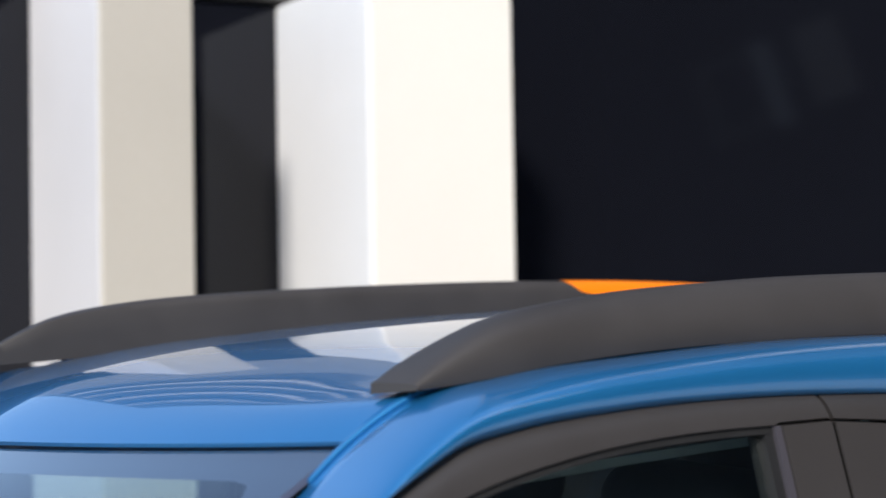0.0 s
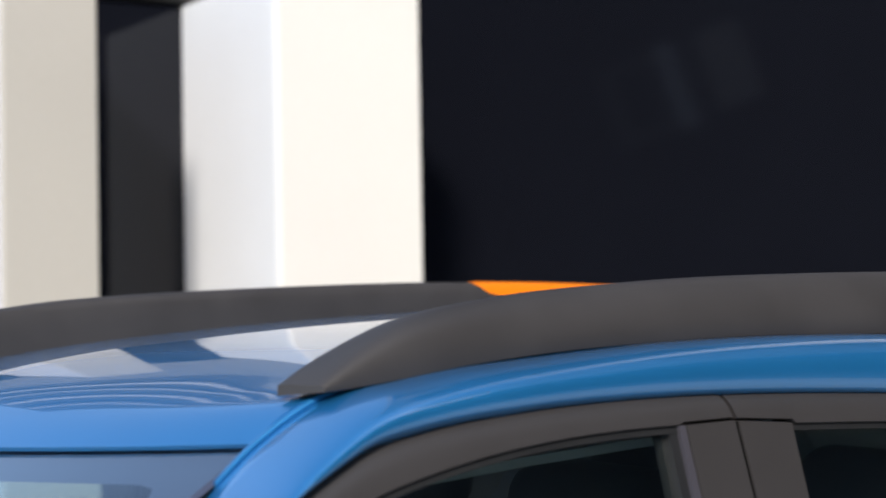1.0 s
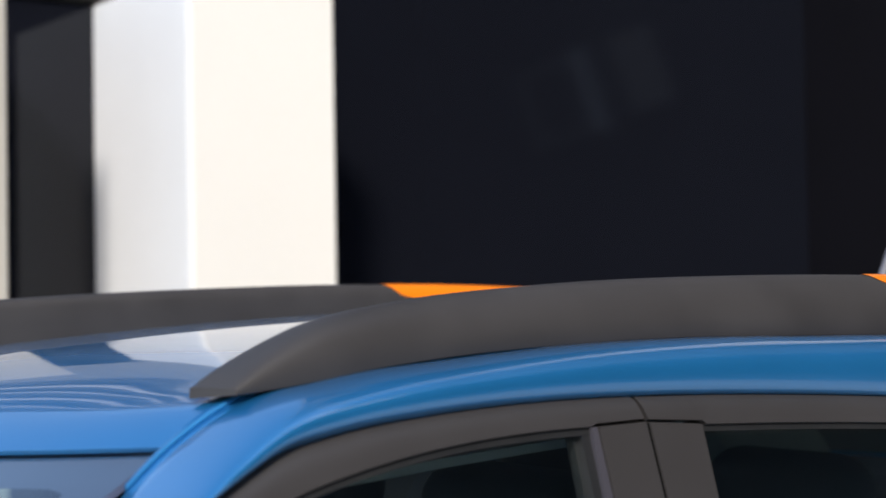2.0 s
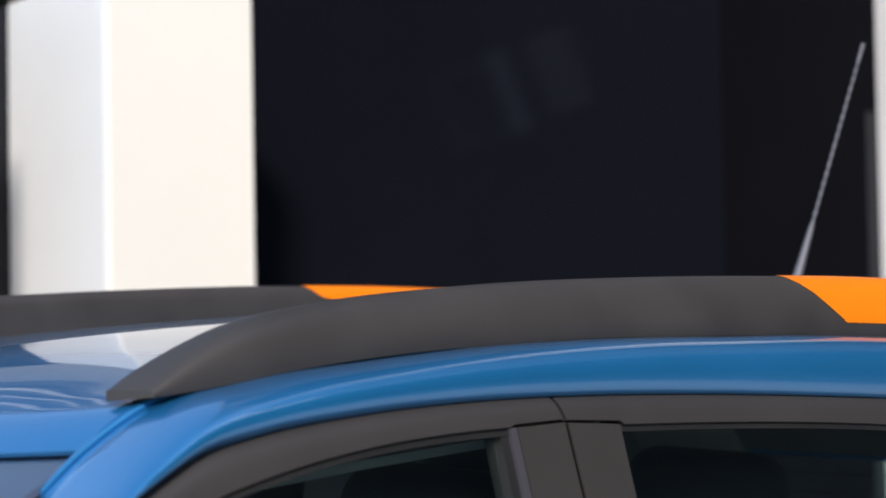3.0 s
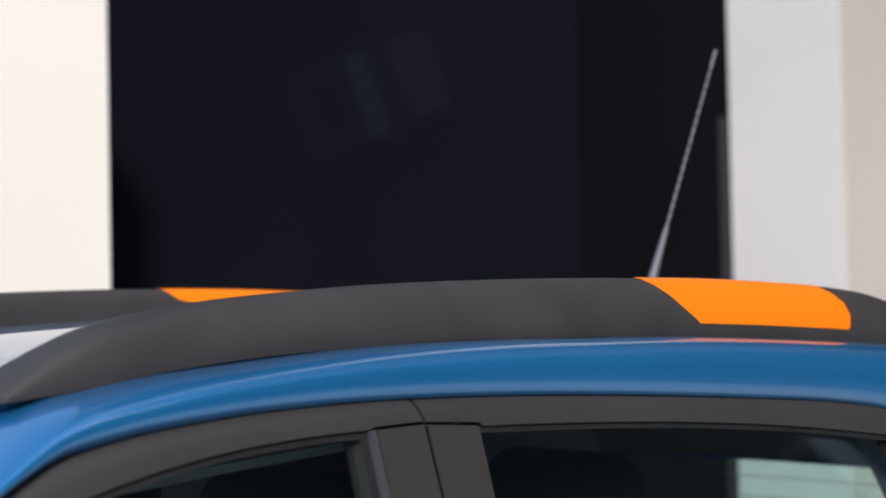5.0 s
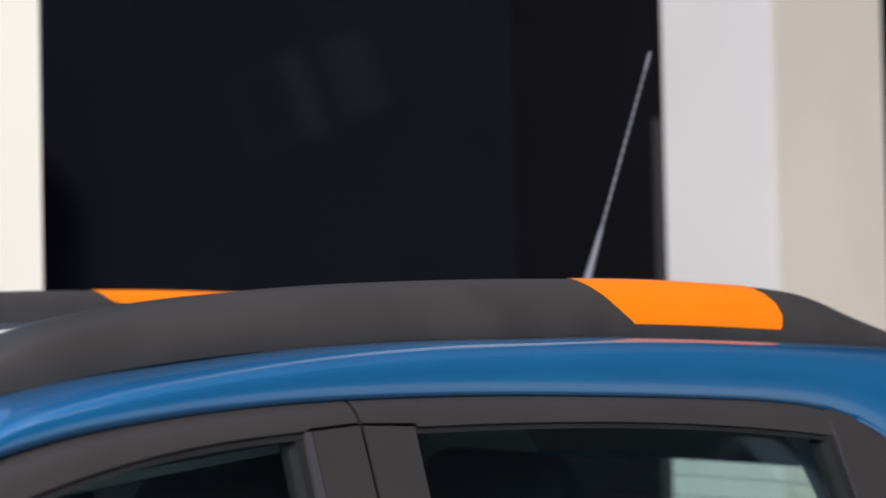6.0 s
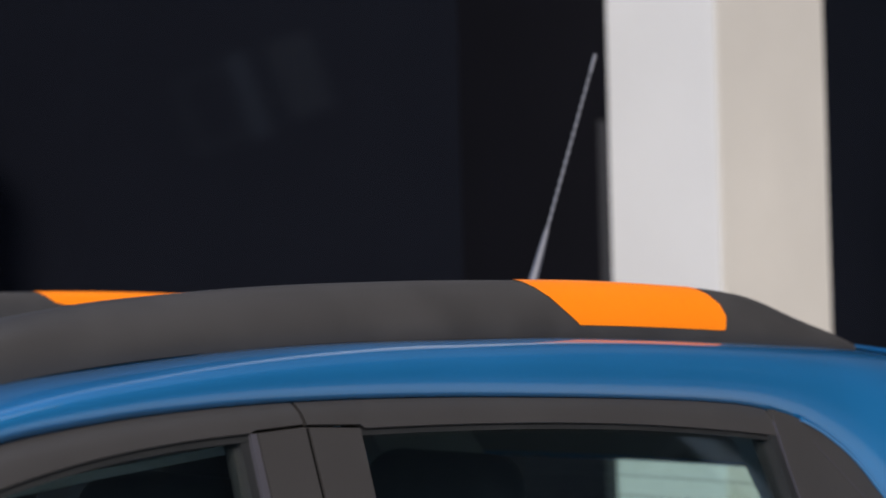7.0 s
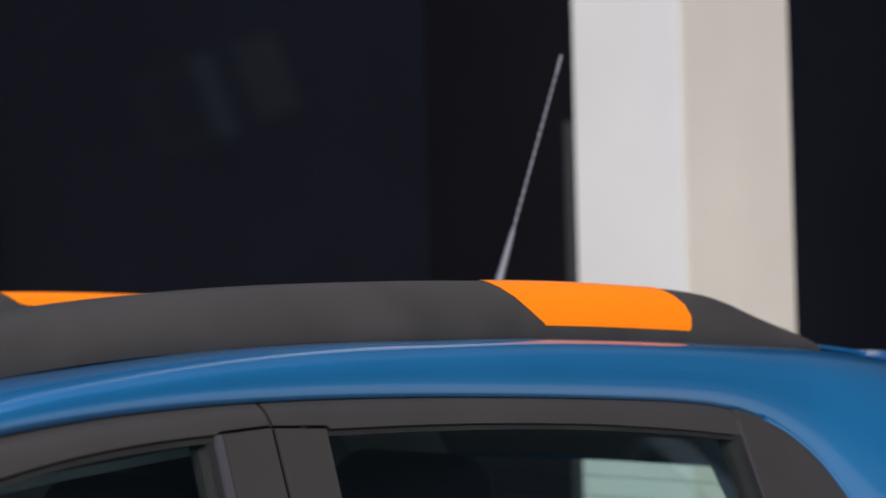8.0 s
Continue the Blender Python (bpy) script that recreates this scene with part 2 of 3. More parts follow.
SIDE_LOW = spline([(-0.2, 0.925), (0.1, 1.06), (0.4, 1.22), (0.573, 1.329), (0.611, 1.348), (0.646, 1.364), (0.70, 1.3755), (0.81, 1.3865), (0.935, 1.391), (1.083, 1.389), (1.246, 1.382),
                   (1.434, 1.370), (1.64, 1.3545), (1.748, 1.345), (1.881, 1.326), (1.947, 1.308), (2.010, 1.280), (2.069, 1.239), (2.12, 1.183), (2.24, 1.04), (2.31, 0.95), (2.66, 0.95)])
LIP = spline([(0.0, 1.3645), (0.02, 1.380), (0.045, 1.395), (0.08, 1.4045), (0.14, 1.4125), (0.25, 1.4225), (0.4, 1.4335), (0.6, 1.446), (0.83, 1.455), (1.05, 1.452),
              (1.3, 1.436), (1.6, 1.409), (2.06, 1.362)])
LIP_MID = spline([(0.0, 1.356), (0.03, 1.370), (0.07, 1.386), (0.12, 1.402), (0.18, 1.416), (0.26, 1.429), (0.4, 1.442), (0.56, 1.453), (0.8, 1.463), (1.1, 1.465),
                  (1.4, 1.452), (1.7, 1.43), (2.22, 1.377)])
LIP_FAR = spline([(0.0, 1.358), (0.03, 1.374), (0.073, 1.388), (0.2, 1.403), (0.4, 1.4225), (0.6, 1.440), (0.8, 1.454), (1.0, 1.459), (1.15, 1.455), (1.4, 1.437), (1.7, 1.409), (2.16, 1.362)])
SIDE_Y = spline([(-0.2, 1.06), (0.3, 1.13), (0.6, 1.185), (0.68, 1.178), (0.8, 1.17), (2.2, 1.17), (2.65, 1.2)])


def LOW_Y(x):
    return skin_y(SIDE_LOW(x)) + 0.002


def HEADER(v):
    """How far back the windscreen's upper edge lies, across the roof."""
    return 0.40 + (0.194 if v < 0 else 0.094) * abs(v) ** 1.35


def roof_z(x, v):
    """The roof's height: a crown that falls to the two edges."""
    s = max(0.0, x - HEADER(v))
    mid, edge = LIP_MID(s), LIP(s) if v < 0 else LIP_FAR(s) - 0.009 * min(1.0, max(0.0, (s - 0.1) / 0.15))
    dip = 0.014 * max(0.0, 1 - s / 0.12) ** 2 * (1 - abs(v)) ** 1.5
    return mid - dip + (edge - mid) * abs(v) ** (3 if v < 0 else 4)


def ROOF_EDGE(x):
    return roof_z(x, -1.0)


def roof():
    bm_rows = []
    n = 64
    for i in range(91):
        u = (i / 90) ** 1.7
        row = []
        for j in range(n + 1):
            v = -1 + 2 * j / n
            x1 = 2.66 - 0.05 * v * v
            x = HEADER(v) + (x1 - HEADER(v)) * u
            row.append((x, CY + v * 0.505, roof_z(x, v)))
        bm_rows.append(row)
    ob = part("roof", thick(loft(bm_rows), 0.005), PAINT, car, "glossy blue metallic roof skin")
    lining_rows = [[(0.52 + 0.05 * v * v + (2.52 - 0.52) * u, CY + v * (0.50 + 0.05 * (1 - abs(2 * u - 1))), roof_z(0.60 + 1.9 * u, v * 0.9) - 0.045 - 0.05 * v**4) for v in np.linspace(-1, 1, 21)] for u in np.linspace(0, 1, 21)]
    part("headliner", thick(loft(lining_rows), 0.01), HEADLINER, ob, "grey cloth roof lining")


TUCK = -math.cos(radians(64)) ** 0.8


def side_frame(side):
    rings = []
    xs = np.concatenate([np.linspace(-0.2, 0.55, 16), np.linspace(0.57, 0.9, 26), np.linspace(0.93, 1.95, 40), np.linspace(1.97, 2.66, 44)])
    for x in xs:
        yu, zu, yl, zl = SIDE_Y(x), SIDE_TOP(x) - 0.026 * side * float(np.clip((x - 0.66) / 0.12, 0, 1) * np.clip((2.1 - x) / 0.3, 0, 1)), LOW_Y(x), SIDE_LOW(x)
        fill = float(np.clip((x - 2.18) / 0.12, 0, 1))
        deep = 0.024 * (1 - fill)
        over = (ROOF_EDGE(x) - zu) * fill
        ring = [(x, yu + 0.055, zu - deep - 0.012 + over), (x, yu + 0.026, zu - deep + over * 0.6), (x, yu + 0.014, zu - 0.004 * (1 - fill) + over * 0.3), (x, yu + 0.005, zu)]
        h = zu - zl
        for k in range(1, 17):
            a = radians(116 * k / 16)
            c = math.copysign(abs(math.cos(a)) ** 0.8, math.cos(a))
            ring.append((x, yu + (yl - yu) / 0.95 * math.sin(a) ** 0.8, zl + h * (c - TUCK) / (1 - TUCK)))
        ring += [(x, yl + 0.008, zl - 0.003), (x, yl + 0.02, zl - 0.005), (x, yl + 0.06, zl - 0.004)]
        rings.append([far(p, side) for p in ring])
    part("side_frame", loft(rings), PAINT, car, "blue cant rail running into the pillars")
    bead = []
    for x in np.linspace(0.56, 0.80, 40):
        c = (x, SIDE_Y(x) + 0.010, SIDE_TOP(x) + 0.001)
        bead.append([far((x, c[1] + 0.0035 * math.cos(k * math.pi / 4), c[2] + 0.0035 * math.sin(k * math.pi / 4)), side) for k in range(8)])
    edge = []
    for x in np.linspace(1.95, 2.22, 40):
        edge.append([far((x + 0.001, LOW_Y(x) - 0.004 + 0.0036 * math.cos(k * math.pi / 3), SIDE_LOW(x) - 0.001 + 0.0036 * math.sin(k * math.pi / 3)), side) for k in range(6)])
    part("rolled_edge", loft(edge, closed=True, caps=True), PAINT, car, "rolled blue edge of the rear quarter")
    part("roof_bead", loft(bead, closed=True, caps=True), PAINT, car, "thin bright edge along the roof seam")


def rail_ring(x, shift=0.0, grow=0.0, side=0):
    """A section of the roof rail: up the outer face, over the crown and down the inner face."""
    zb, zt = RAIL_LOW(x), RAIL_TOP(x) + 0.0045 * side * float(np.clip((x - 1.1) / 0.3, 0, 1))
    h = max(zt - zb, 0.006)
    k = float(np.clip((x - 0.62) / 0.28, 0, 1)) * float(np.clip((2.33 - x) / 0.2, 0, 1)) ** 0.5
    zi = min(roof_z(x + shift, 1.0 if side else -1.0) + (0.0085 * float(np.clip((x - 0.72) / 0.14, 0, 1)) * side - 0.004), zt - 0.012) * k + (zb - 0.004) * (1 - k)
    # towards the ends the crown broadens into a flat tongue
    flat = [(1.166, 0.0), (1.1655, 0.2), (1.1655, 0.5), (1.1665, 0.78), (1.169, 0.93), (1.175, 0.985), (1.185, 1.0), (1.201, 1.0), (1.212, 0.99), (1.219, 0.95), (1.2215, 0.8), (1.222, 0.45), (1.222, 0.0)]
    full = [(1.167, 0.0), (1.1655, 0.12), (1.167, 0.3), (1.171, 0.5), (1.1775, 0.70), (1.185, 0.86), (1.193, 0.96), (1.201, 1.0), (1.208, 0.975), (1.213, 0.9), (1.2155, 0.75), (1.217, 0.5), (1.218, 0.0)]
    ring = []
    for i, ((y0, z0), (y1, z1)) in enumerate(zip(flat, full)):
        f = z0 + (z1 - z0) * k
        low = zi if i > 10 else zb
        ring.append((y0 + (y1 - y0) * k, low + (zt - low if zt - low > 0.004 else h) * f))
    cy, cz = 1.192, (zb + zt) / 2
    out = []
    for y, z in ring:
        d = Vector((y - cy, z - cz))
        d = d.normalized() * grow if d.length else d
        out.append((x + shift - 0.3 * (y - 1.166) * (1 - k) * (x < 1.0), y + d.x, z + d.y))
    return out


def front_shift(x, side):
    return -0.10 * float(np.clip((1.45 - x) / 0.5, 0, 1)) if side else 0.0


def roof_rail(side):
    xs = np.concatenate([np.linspace(0.648, 0.9, 24), np.linspace(0.92, 2.0, 48), np.linspace(2.02, 2.313, 20)])
    bm = loft([[far(p, side) for p in rail_ring(x, front_shift(x, side), 0.0, side)] for x in xs], closed=True, caps=True)
    bmesh.ops.bevel(bm, geom=[e for e in bm.edges if len(e.link_faces) == 2 and e.calc_face_angle() > 1.2], offset=0.003, segments=2, affect="EDGES")
    ob = part("roof_rail", bm, RAILGREY, car, "dark grey painted roof rail")
    rows = []
    lead = spline([(0.0, 1.592), (0.2, 1.586), (0.3, 1.578), (0.5, 1.556), (0.72, 1.535), (0.86, 1.519), (1.0, 1.499)])
    tail = spline([(0.0, 1.90), (0.2, 1.918), (0.3, 1.927), (0.5, 1.934), (0.7, 1.929), (0.85, 1.914), (1.0, 1.888)])
    heights = [0.235, 0.265, 0.3, 0.5, 0.7, 0.86, 0.96, 1.0, 0.975, 0.9, 0.75, 0.4, 0.25]
    for i in range(25):
        u = i / 24
        row = []
        for k, hgt in enumerate(heights):
            x = lead(hgt) + (tail(hgt) - lead(hgt)) * u
            r = rail_ring(x, front_shift(x, side), 0.0012, side)
            if k == 0:
                a, b = r[1], r[2]
                p = tuple(a[c] + (b[c] - a[c]) * 0.64 for c in range(3))
            elif k == 1:
                a, b = r[1], r[2]
                p = tuple(a[c] + (b[c] - a[c]) * 0.81 for c in range(3))
            elif k == 12:
                a, b = r[11], r[12]
                p = tuple(a[c] + (b[c] - a[c]) * 0.5 for c in range(3))
            else:
                p = r[k]
            row.append(far(p, side))
        rows.append(row)
    part("accent", loft(rows), ORANGE, ob, "bright orange accent on the rail")


def skin_y(z):
    return 1.094 - (1.39 - z) * 0.30


def panel(name, outline, depth, mat, parent, side, label="", proud=0.0, smooth=False):
    """A plate on the leaning side of the car, from an outline of (x, z)."""
    bm = bmesh.new()
    front = [bm.verts.new(far((x, skin_y(z) - proud, z), side)) for x, z in outline]
    back = [bm.verts.new(far((x, skin_y(z) - proud + depth, z), side)) for x, z in outline]
    n = len(front)
    bm.faces.new(front)
    bm.faces.new(list(reversed(back)))
    for i in range(n):
        bm.faces.new((front[i], front[(i + 1) % n], back[(i + 1) % n], back[i]))
    bmesh.ops.triangulate(bm, faces=[f for f in bm.faces if len(f.verts) > 4])
    return part(name, bm, mat, parent, label, smooth)


GLASS_TOP = spline([(0.0, 0.985), (0.3, 1.165), (0.5, 1.262), (0.646, 1.327), (0.72, 1.344), (0.803, 1.356), (0.87, 1.361), (0.97, 1.363), (1.11, 1.357), (1.241, 1.351), (1.428, 1.339),
                    (1.642, 1.319), (1.861, 1.291), (2.0, 1.268)])
BELT = 0.98


def seam_x(z):
    return 1.0365 + 0.003 * min(1.0, (1.387 - z) / 0.02) + max(0.0, 1.365 - z) * 0.02


def frame_strip(name, xs, bottom, upper, parent, side, seam=0):
    """A frame bar, rounded and tucked in along its upper edge."""
    rings = []
    for i, (x, z0, z1) in enumerate(zip(xs, bottom, upper)):
        end = (seam < 0 and i == len(xs) - 1) or (seam > 0 and i == 0)
        ring = [(x, skin_y(z0) + 0.03, z0), (x, skin_y(z0) + 0.003, z0), (x, skin_y(z0), z0 + 0.0015)]
        for t in (0.25, 0.5, 0.7, 0.85, 0.95, 1.0):
            z = z0 + (z1 - z0) * t
            lean = -0.0035 * max(0.0, (z - 1.366) / 0.022) if end else 0.0
            ring.append((x + lean, skin_y(z) + 0.011 * t**3, z))
        ring.append((x, skin_y(z1) + 0.035, z1))
        rings.append([far(p, side) for p in ring])
    return part(name, loft(rings, True, True), TRIM, parent, "dark film on the upper frame")


def strip(x0, x1, low, high, n=16):
    xs = np.linspace(x0, x1, n)
    return [(x, low(x)) for x in xs] + [(x, high(x)) for x in xs[::-1]]


def doors(side):
    def top(x):
        return SIDE_LOW(x) - 0.0012

    def edge(z):
        return 1.861 + (1.291 - z) * 0.125

    y0, y1 = sorted((far((0, 0.915, 0), side)[1], far((0, 0.97, 0), side)[1]))
    front = part("door", box(-0.02, 1.035, y0, y1, 0.30, BELT, 0.015), PAINT, car, "blue front door with a dark window frame")
    rear = part("door", box(1.043, 2.0, y0, y1, 0.30, BELT, 0.015), PAINT, car, "blue rear door with a dark window frame")
    g = 0.0024
    xs = np.concatenate([np.linspace(0.0, 0.966, 46), [0.9695, 0.9760, 0.99, 1.01, 1.024, seam_x(1.37) - g]])
    bottom = [GLASS_TOP(x) if x < 0.97 else 1.3652 + 0.015 * (x - 0.97) for x in xs]
    frame_strip("window_frame", xs, bottom, [top(x) for x in xs], front, side, seam=-1)
    xs = np.concatenate([[seam_x(1.37) + g, 1.055, 1.08, 1.104, 1.1115], np.linspace(1.116, 1.882, 46)])
    bottom = [GLASS_TOP(x) if x > 1.112 else 1.3655 - 0.07 * (x - 1.04) for x in xs]
    frame_strip("window_frame", xs, bottom, [top(x) for x in xs], rear, side, seam=1)
    panel("pillar_cover", [(0.9775, 1.3635), (seam_x(1.36) - g, 1.3645), (seam_x(BELT) - g, BELT), (0.982, BELT)], 0.03, TRIM, front, side, "dark pillar film", 0.0015)
    panel("pillar_cover", [(seam_x(1.36) + g, 1.3640), (1.109, 1.3585), (1.104, BELT), (seam_x(BELT) + g, BELT)], 0.03, TRIM, rear, side, "dark pillar film", 0.0015)
    panel("glass_channel", [(0.9695, 1.3635), (0.9765, 1.3635), (0.981, BELT), (0.968, BELT)], 0.02, CHANNEL, front, side, "pale rubber glass channel", 0.0)
    panel("gasket", strip(0.02, 0.9695, lambda x: GLASS_TOP(x) - 0.0065, lambda x: GLASS_TOP(x) - 0.0003, 40), 0.025, RUBBER, front, side, "black rubber gasket", -0.004)
    panel("gasket", [(0.960, 1.360), (0.9692, 1.360), (0.9676, BELT), (0.957, BELT)], 0.025, RUBBER, front, side, "black rubber gasket", -0.005)
    panel("gasket", strip(1.111, 1.866, lambda x: GLASS_TOP(x) - 0.006, lambda x: GLASS_TOP(x) - 0.0003, 40), 0.025, RUBBER, rear, side, "black rubber gasket", -0.004)
    panel("glass", [(0.02, BELT), (0.966, BELT)] + [(x, GLASS_TOP(x) - 0.002) for x in np.linspace(0.966, 0.03, 30)], 0.004, SIDEGLASS, front, side, "tinted side window", -0.012).visible_shadow = False
    panel("glass", [(1.107, BELT), (edge(BELT), BELT)] + [(x, GLASS_TOP(x) - 0.002) for x in np.linspace(1.861, 1.112, 30)], 0.004, SIDEGLASS, rear, side, "tinted side window", -0.012).visible_shadow = False
    panel("divider", [(edge(1.29) - 0.002, 1.292), (edge(1.29) + 0.013, 1.290), (edge(BELT) + 0.016, BELT), (edge(BELT) - 0.004, BELT)], 0.03, RUBBER, rear, side, "black window divider", 0.001)
    panel("divider_edge", [(1.8775, 1.309), (1.8805, 1.307), (edge(1.25) + 0.0175, 1.25), (edge(BELT) + 0.019, BELT), (edge(BELT) + 0.015, BELT), (edge(1.25) + 0.0145, 1.25)], 0.03, CHANNEL, rear, side, "pale thin edge of the divider", 0.003)
    q = [(edge(BELT) + 0.018, BELT), (2.285, BELT)] + [(x, top(x)) for x in np.linspace(2.28, 1.886, 30)] + [(1.8825, 1.305)]
    panel("quarter_panel", q, 0.02, TRIM, rear, side, "dark quarter film", 0.0005)
    # black strips fill the door gap, its shade put into their colour
    panel("shutline", [(1.034, 1.363), (1.044, 1.363), (1.05, BELT), (1.04, BELT)], 0.02, GAPSHADE, front, side, "black strip standing in for the shade between the doors", -0.001)
    panel("shutline", [(1.028, 1.383), (1.046, 1.383), (1.046, 1.364), (1.030, 1.364)], 0.02, GAPSHADE, front, side, "black strip standing in for the shade between the doors", -0.010)
    # pale strip: the reflection along the folded edge, put in as colour
    panel("crease_glint", [(1.965, 1.2745), (1.9665, 1.2755), (2.06, 1.194), (2.20, 1.03), (2.199, 1.028), (2.058, 1.193)], 0.01, CHANNEL, rear, side, "thin pale strip standing in for the reflection on the crease", 0.0012)


def windscreen():
    def at(u, v):
        xt, xb = HEADER(v) - 0.003, -0.33 + 0.20 * v * v
        zt = roof_z(HEADER(v), v) - 0.007
        return (xt + (xb - xt) * u, CY + v * (0.50 + 0.13 * u), zt + (0.94 - zt) * u + 0.03 * math.sin(math.pi * u) * (1 - v**4))

    ob = part("windscreen", loft([[at(i / 24, -1 + j / 20) for j in range(41)] for i in range(25)]), SCREEN, car, "curved glossy windscreen")
    ob.visible_shadow = False

    def under(u, v):
        p = at(u, v)
        return (p[0] + 0.003, p[1], p[2] - 0.005)

    band = []
    for j in range(61):
        v = -1 + j / 30
        deep = 0.05 + 0.30 * max(0.0, (abs(v) - 0.86) / 0.14) ** 3
        band.append([under(-0.025 + (deep + 0.025) * k / 6, v) for k in range(7)])
    part("frit_band", loft(band), FRIT, ob, "dark ceramic border with rounded corners")
    for s in (-1, 1):
        part("frit_side", loft([[under(u, s * w) for w in (0.94, 0.97, 1.0)] for u in np.linspace(0.2, 1.0, 12)]), FRIT, ob, "dark ceramic border")


def lower_body():
    """The shell below the belt line, nose to tail."""
    top = spline([(-0.95, 0.70), (-0.85, 0.80), (-0.5, 0.90), (-0.25, 0.95), (0.0, 0.955), (2.5, 0.955), (2.7, 0.93), (2.76, 0.85)])
    wide = spline([(-0.95, 0.52), (-0.85, 0.66), (-0.5, 0.75), (0.0, 0.765), (2.2, 0.765), (2.6, 0.71), (2.76, 0.60)])
    rings = []
    for x in np.concatenate([np.linspace(-0.95, -0.3, 14), np.linspace(-0.2, 2.5, 20), np.linspace(2.55, 2.76, 8)]):
        w, t, b = wide(x), top(x), 0.24
        ring = []
        for k in range(40):
            a = 2 * math.pi * k / 40
            c, s = math.cos(a), math.sin(a)
            e = 0.32
            ring.append((x, CY + w * math.copysign(abs(c) ** e, c), (t + b) / 2 + (t - b) / 2 * math.copysign(abs(s) ** e, s)))
        rings.append(ring)
    part("lower_body", loft(rings, True, True), PAINT, car, "blue body shell below the windows")
    part("cabin_floor", box(-0.1, 2.6, CY - 0.68, CY + 0.68, 0.956, 0.968, 0.003), SEATCLOTH, car, "dark cabin lining")
    part("dashboard", box(-0.15, 0.25, CY - 0.60, CY + 0.60, 0.93, 1.03, 0.03, 3), SEATCLOTH, car, "black dashboard")
    for name, x0, x1 in (("front_bumper", -1.0, -0.80), ("rear_bumper", 2.66, 2.80)):
        part(name, box(x0, x1, CY - 0.66, CY + 0.66, 0.25, 0.55, 0.05, 3), TRIM, car, "dark plastic bumper")
    for y in (CY - 0.52, CY + 0.52):
        part("headlight", box(-0.93, -0.78, y - 0.11, y + 0.11, 0.62, 0.74, 0.03, 3), LAMP, car, "clear headlight")
        part("tail_light", box(2.66, 2.77, y - 0.07, y + 0.07, 0.72, 0.90, 0.02, 3), LAMP, car, "tail light")
    for y in (CY - 0.765, CY + 0.765):
        part("sill", box(0.1, 1.9, y - 0.012, y + 0.012, 0.24, 0.36, 0.008), TRIM, car, "dark plastic sill")


def tailgate():
    def at(y, z):
        return (2.63 + (1.37 - z) * 0.24 - 0.10 * ((y - CY) / 0.6) ** 2, y, z)

    def plate(y0, y1, z0, z1):
        return thick(loft([[at(y0 + (y1 - y0) * i / 12, z0 + (z1 - z0) * k / 6) for i in range(13)] for k in range(7)]), 0.03)

    gate = part("tailgate", plate(CY - 0.56, CY + 0.56, 1.155, 1.375), PAINT, car, "blue tailgate with a wide rear window")
    trim = loft([[(lambda p: (p[0] - 0.036, p[1], p[2]))(at(CY - 0.55 + 1.1 * i / 12, 1.157 + 0.195 * k / 6)) for i in range(13)] for k in range(7)])
    part("inner_trim", thick(trim, 0.004), HEADLINER, gate, "grey inner trim")
    part("corner", plate(CY - 0.62, CY - 0.47, 0.93, 1.155), PAINT, gate)
    part("corner", plate(CY + 0.47, CY + 0.62, 0.93, 1.155), PAINT, gate)
    g = part("rear_glass", loft([[at(CY - 0.47 + 0.94 * i / 12, 0.95 + 0.205 * k / 4) for i in range(13)] for k in range(5)]), REARGLASS, gate, "pale green rear window")
    g.visible_shadow = False
    for k in range(4):
        z = 0.985 + 0.042 * k
        part("heater_line", loft([[(lambda p: (p[0] - 0.004, p[1], p[2]))(at(CY - 0.44 + 0.88 * i / 10, z + d)) for i in range(11)] for d in (0, 0.0016)]), TRIM, g)
    spoiler = loft([[(2.60 + dx, CY + v * 0.55, ROOF_EDGE(2.60) - 0.008 + 0.02 * (1 - v * v) + dz) for dx, dz in ((0, 0.004), (0.08, -0.004), (0.17, -0.016), (0.175, -0.024), (0.08, -0.03), (0, -0.03))]
                    for v in np.linspace(-1, 1, 21)], True, True)
    part("spoiler", spoiler, PAINT, car, "blue roof spoiler")


def lining(side):
    """Inside trim beside the rear window."""
    rings = []
    for z, x in ((1.345, 2.10), (1.25, 2.16), (1.15, 2.24), (1.0, 2.36), (0.96, 2.38)):
        rings.append([far(p, side) for p in ((x, 1.20 - (1.37 - z) * 0.25, z), (x, 1.30, z), (x + 0.28, 1.30, z), (x + 0.28, 1.23 - (1.37 - z) * 0.25, z))])
    part("pillar_lining", loft(rings, True, True), HEADLINER, car, "grey inside trim of the rear pillar")
    rings = [[far(p, side) for p in ((0.985 + d, y, z), (1.10 - d, y, z), (1.10 - d, y + 0.035, z), (0.985 + d, y + 0.035, z))] for z, y, d in ((1.35, 1.105, 0.0), (1.30, 1.09, 0.01), (1.15, 1.05, 0.012), (0.97, 1.0, 0.0))]
    part("pillar_lining", loft(rings, True, True), HEADLINER, car, "grey inside trim of the middle pillar")


def seat(x, y, width, top):
    back = part("seat", box(x - 0.06, x + 0.09, y - width / 2, y + width / 2, 0.965, top - 0.11, 0.05, 4), SEATCLOTH, car, "black cloth seat back")
    part("headrest", box(x - 0.035, x + 0.075, y - width * 0.29, y + width * 0.29, top - 0.12, top, 0.05, 5), HEADREST_DIM, back, "rounded headrest, darkened to a silhouette")
    for d in (-0.05, 0.05):
        part("headrest_post", box(x + 0.014, x + 0.026, y + d - 0.006, y + d + 0.006, top - 0.13, top - 0.09, 0.002), CHROME, back)


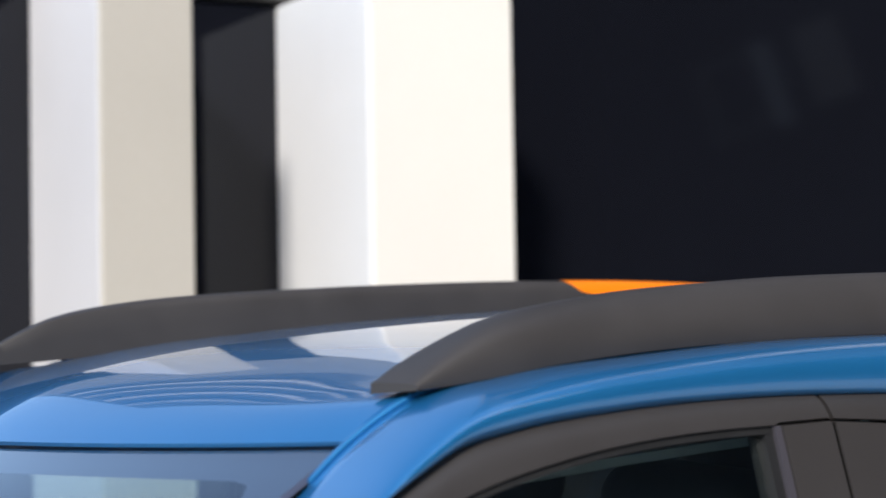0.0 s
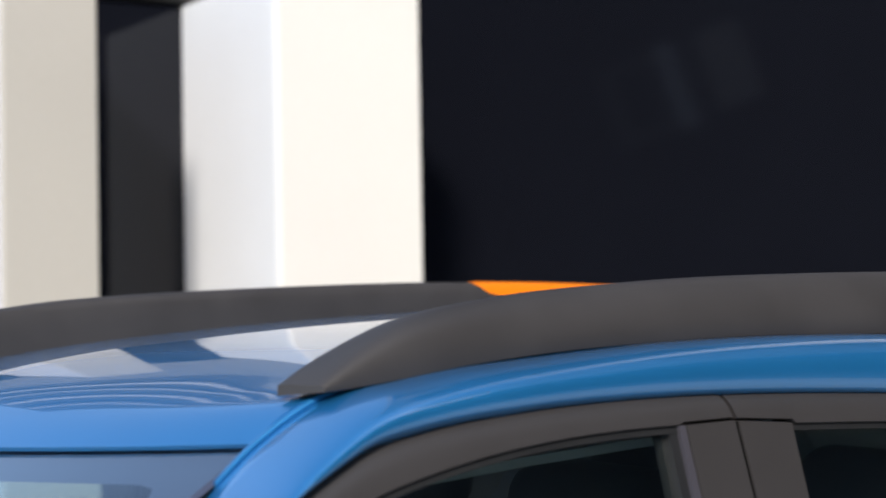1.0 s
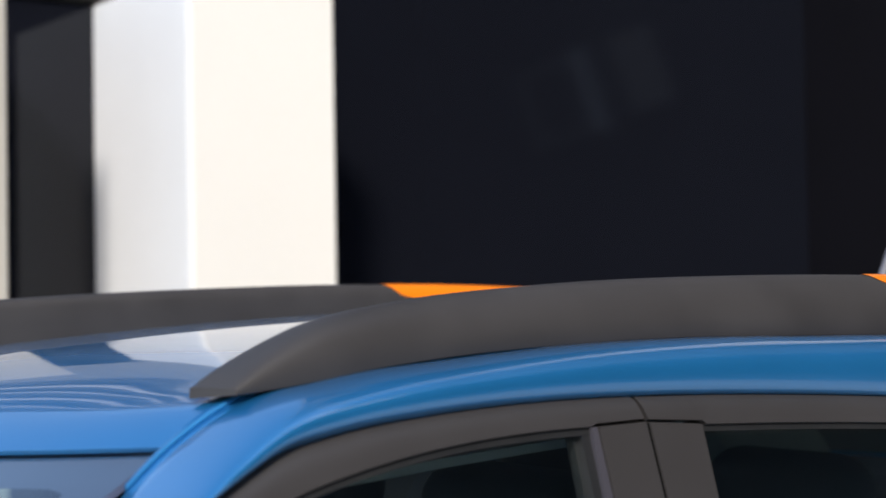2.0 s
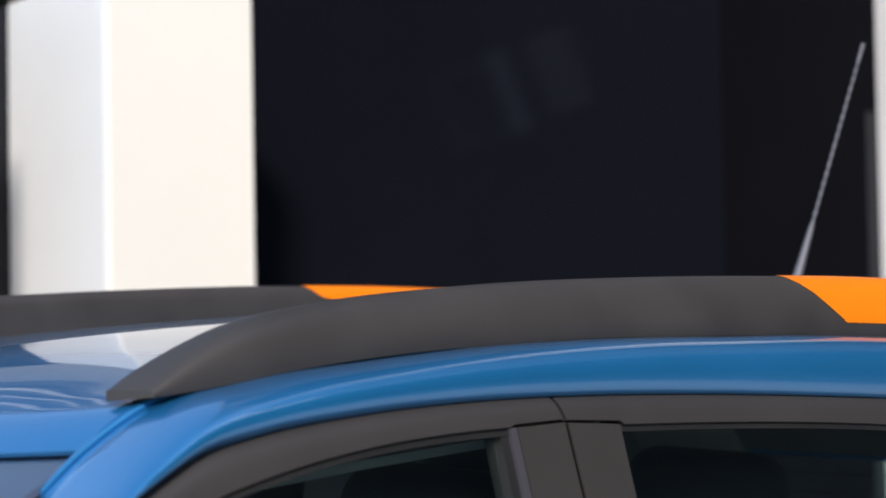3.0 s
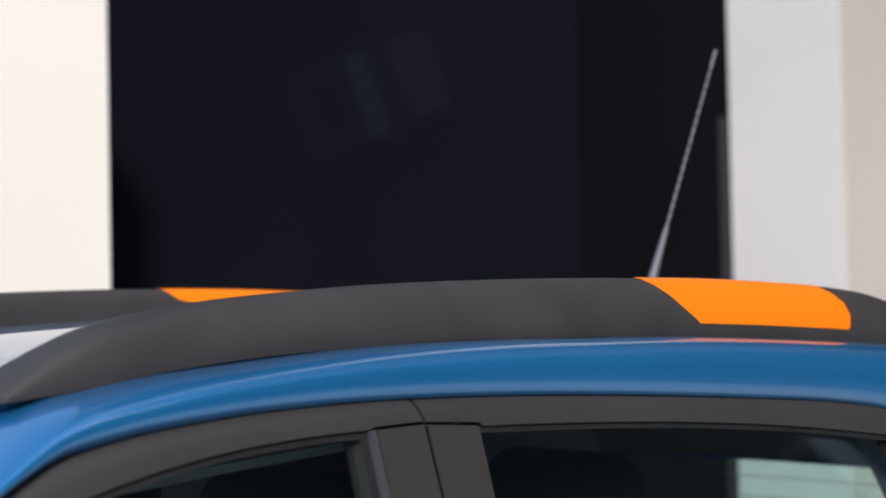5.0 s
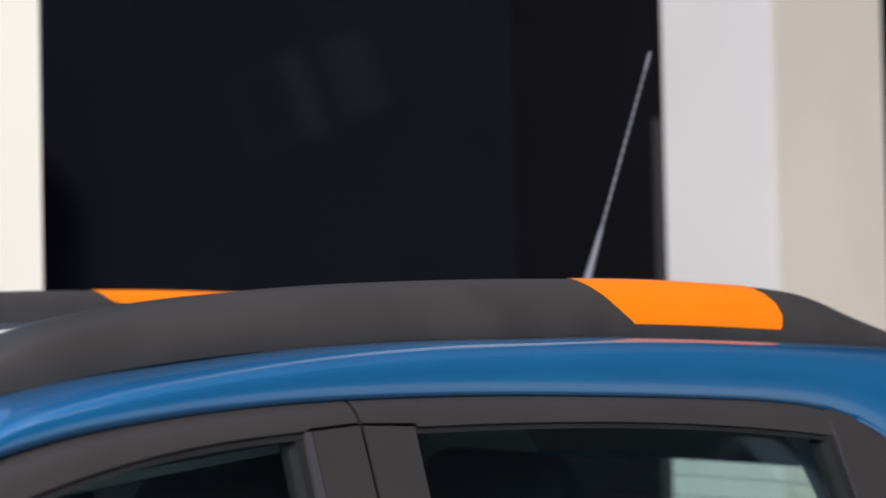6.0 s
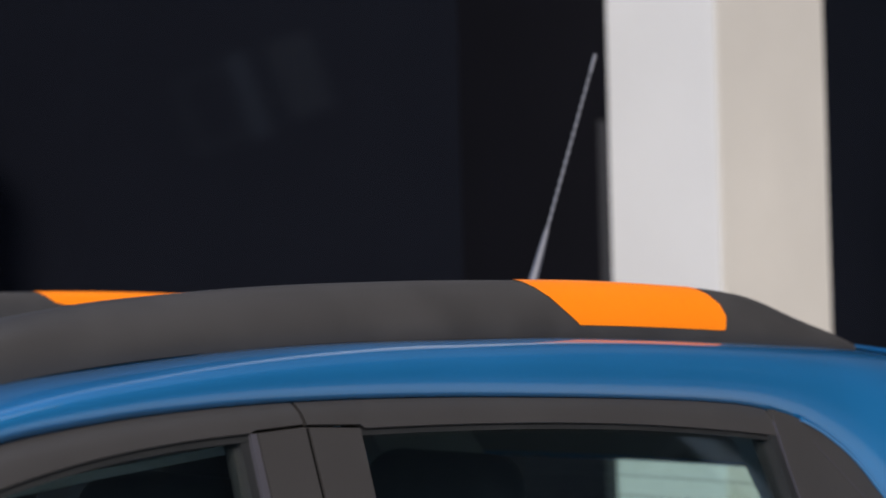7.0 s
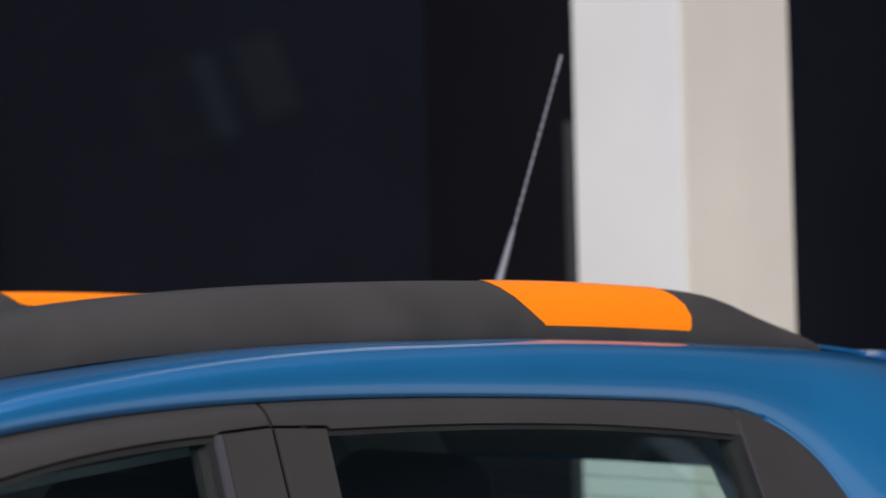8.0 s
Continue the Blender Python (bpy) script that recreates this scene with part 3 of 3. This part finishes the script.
def wheel(x, y):
    def ring(r, w, n=36):
        return [[(x + r * math.cos(2 * math.pi * i / n), y + w, 0.31 + r * math.sin(2 * math.pi * i / n)) for i in range(n)]][0]

    hub = part("wheel", loft([ring(0.19, -0.07), ring(0.19, 0.07)], True, True), RIM, car, "grey wheel with a black tyre")
    part("tyre", loft([ring(0.19, -0.075), ring(0.28, -0.09), ring(0.31, -0.06), ring(0.31, 0.06), ring(0.28, 0.09), ring(0.19, 0.075)], True, True), TYRE, hub, "black tyre")


def antenna():
    base = part("antenna", box(2.10, 2.19, CY - 0.02, CY + 0.02, 1.440, 1.475, 0.012, 3), RUBBER, car, "slim roof antenna leaning back")
    foot, tip = Vector((2.150, CY, 1.455)), Vector((2.378, CY, 1.922))

    def rod(a, b, r0, r1, rings, wave=0.0):
        axis = (b - a).normalized()
        side = axis.cross(Vector((0, 1, 0))).normalized()
        rows = []
        for i in range(rings + 1):
            c = a.lerp(b, i / rings)
            r = r0 + (r1 - r0) * i / rings + wave * math.sin(i * 0.9)
            rows.append([tuple(c + (side * math.cos(2 * math.pi * k / 10) + Vector((0, 1, 0)) * math.sin(2 * math.pi * k / 10)) * r) for k in range(10)])
        return loft(rows, True, True)

    j = foot.lerp(tip, 0.30)
    part("sleeve", rod(foot, j, 0.0105, 0.0045, 8), MASTMAT, base, "grey tapered sleeve")
    part("mast", rod(j, foot.lerp(tip, 0.93), 0.0027, 0.0023, 120, 0.0008), MASTMAT, base, "wound mast")
    part("cap", rod(foot.lerp(tip, 0.93), tip, 0.0034, 0.0034, 4), MASTMAT, base)


roof()
for s in (0, 1):
    side_frame(s)
    roof_rail(s)
    doors(s)
    lining(s)
windscreen()
lower_body()
tailgate()
antenna()
seat(1.09, 1.37, 0.48, 1.298)
seat(1.24, 2.03, 0.48, 1.285)
seat(1.70, 1.515, 0.46, 1.262)
seat(1.72, 2.02, 0.46, 1.243)
for wx in (-0.2, 2.22):
    for wy in (CY - 0.70, CY + 0.70):
        wheel(wx, wy)
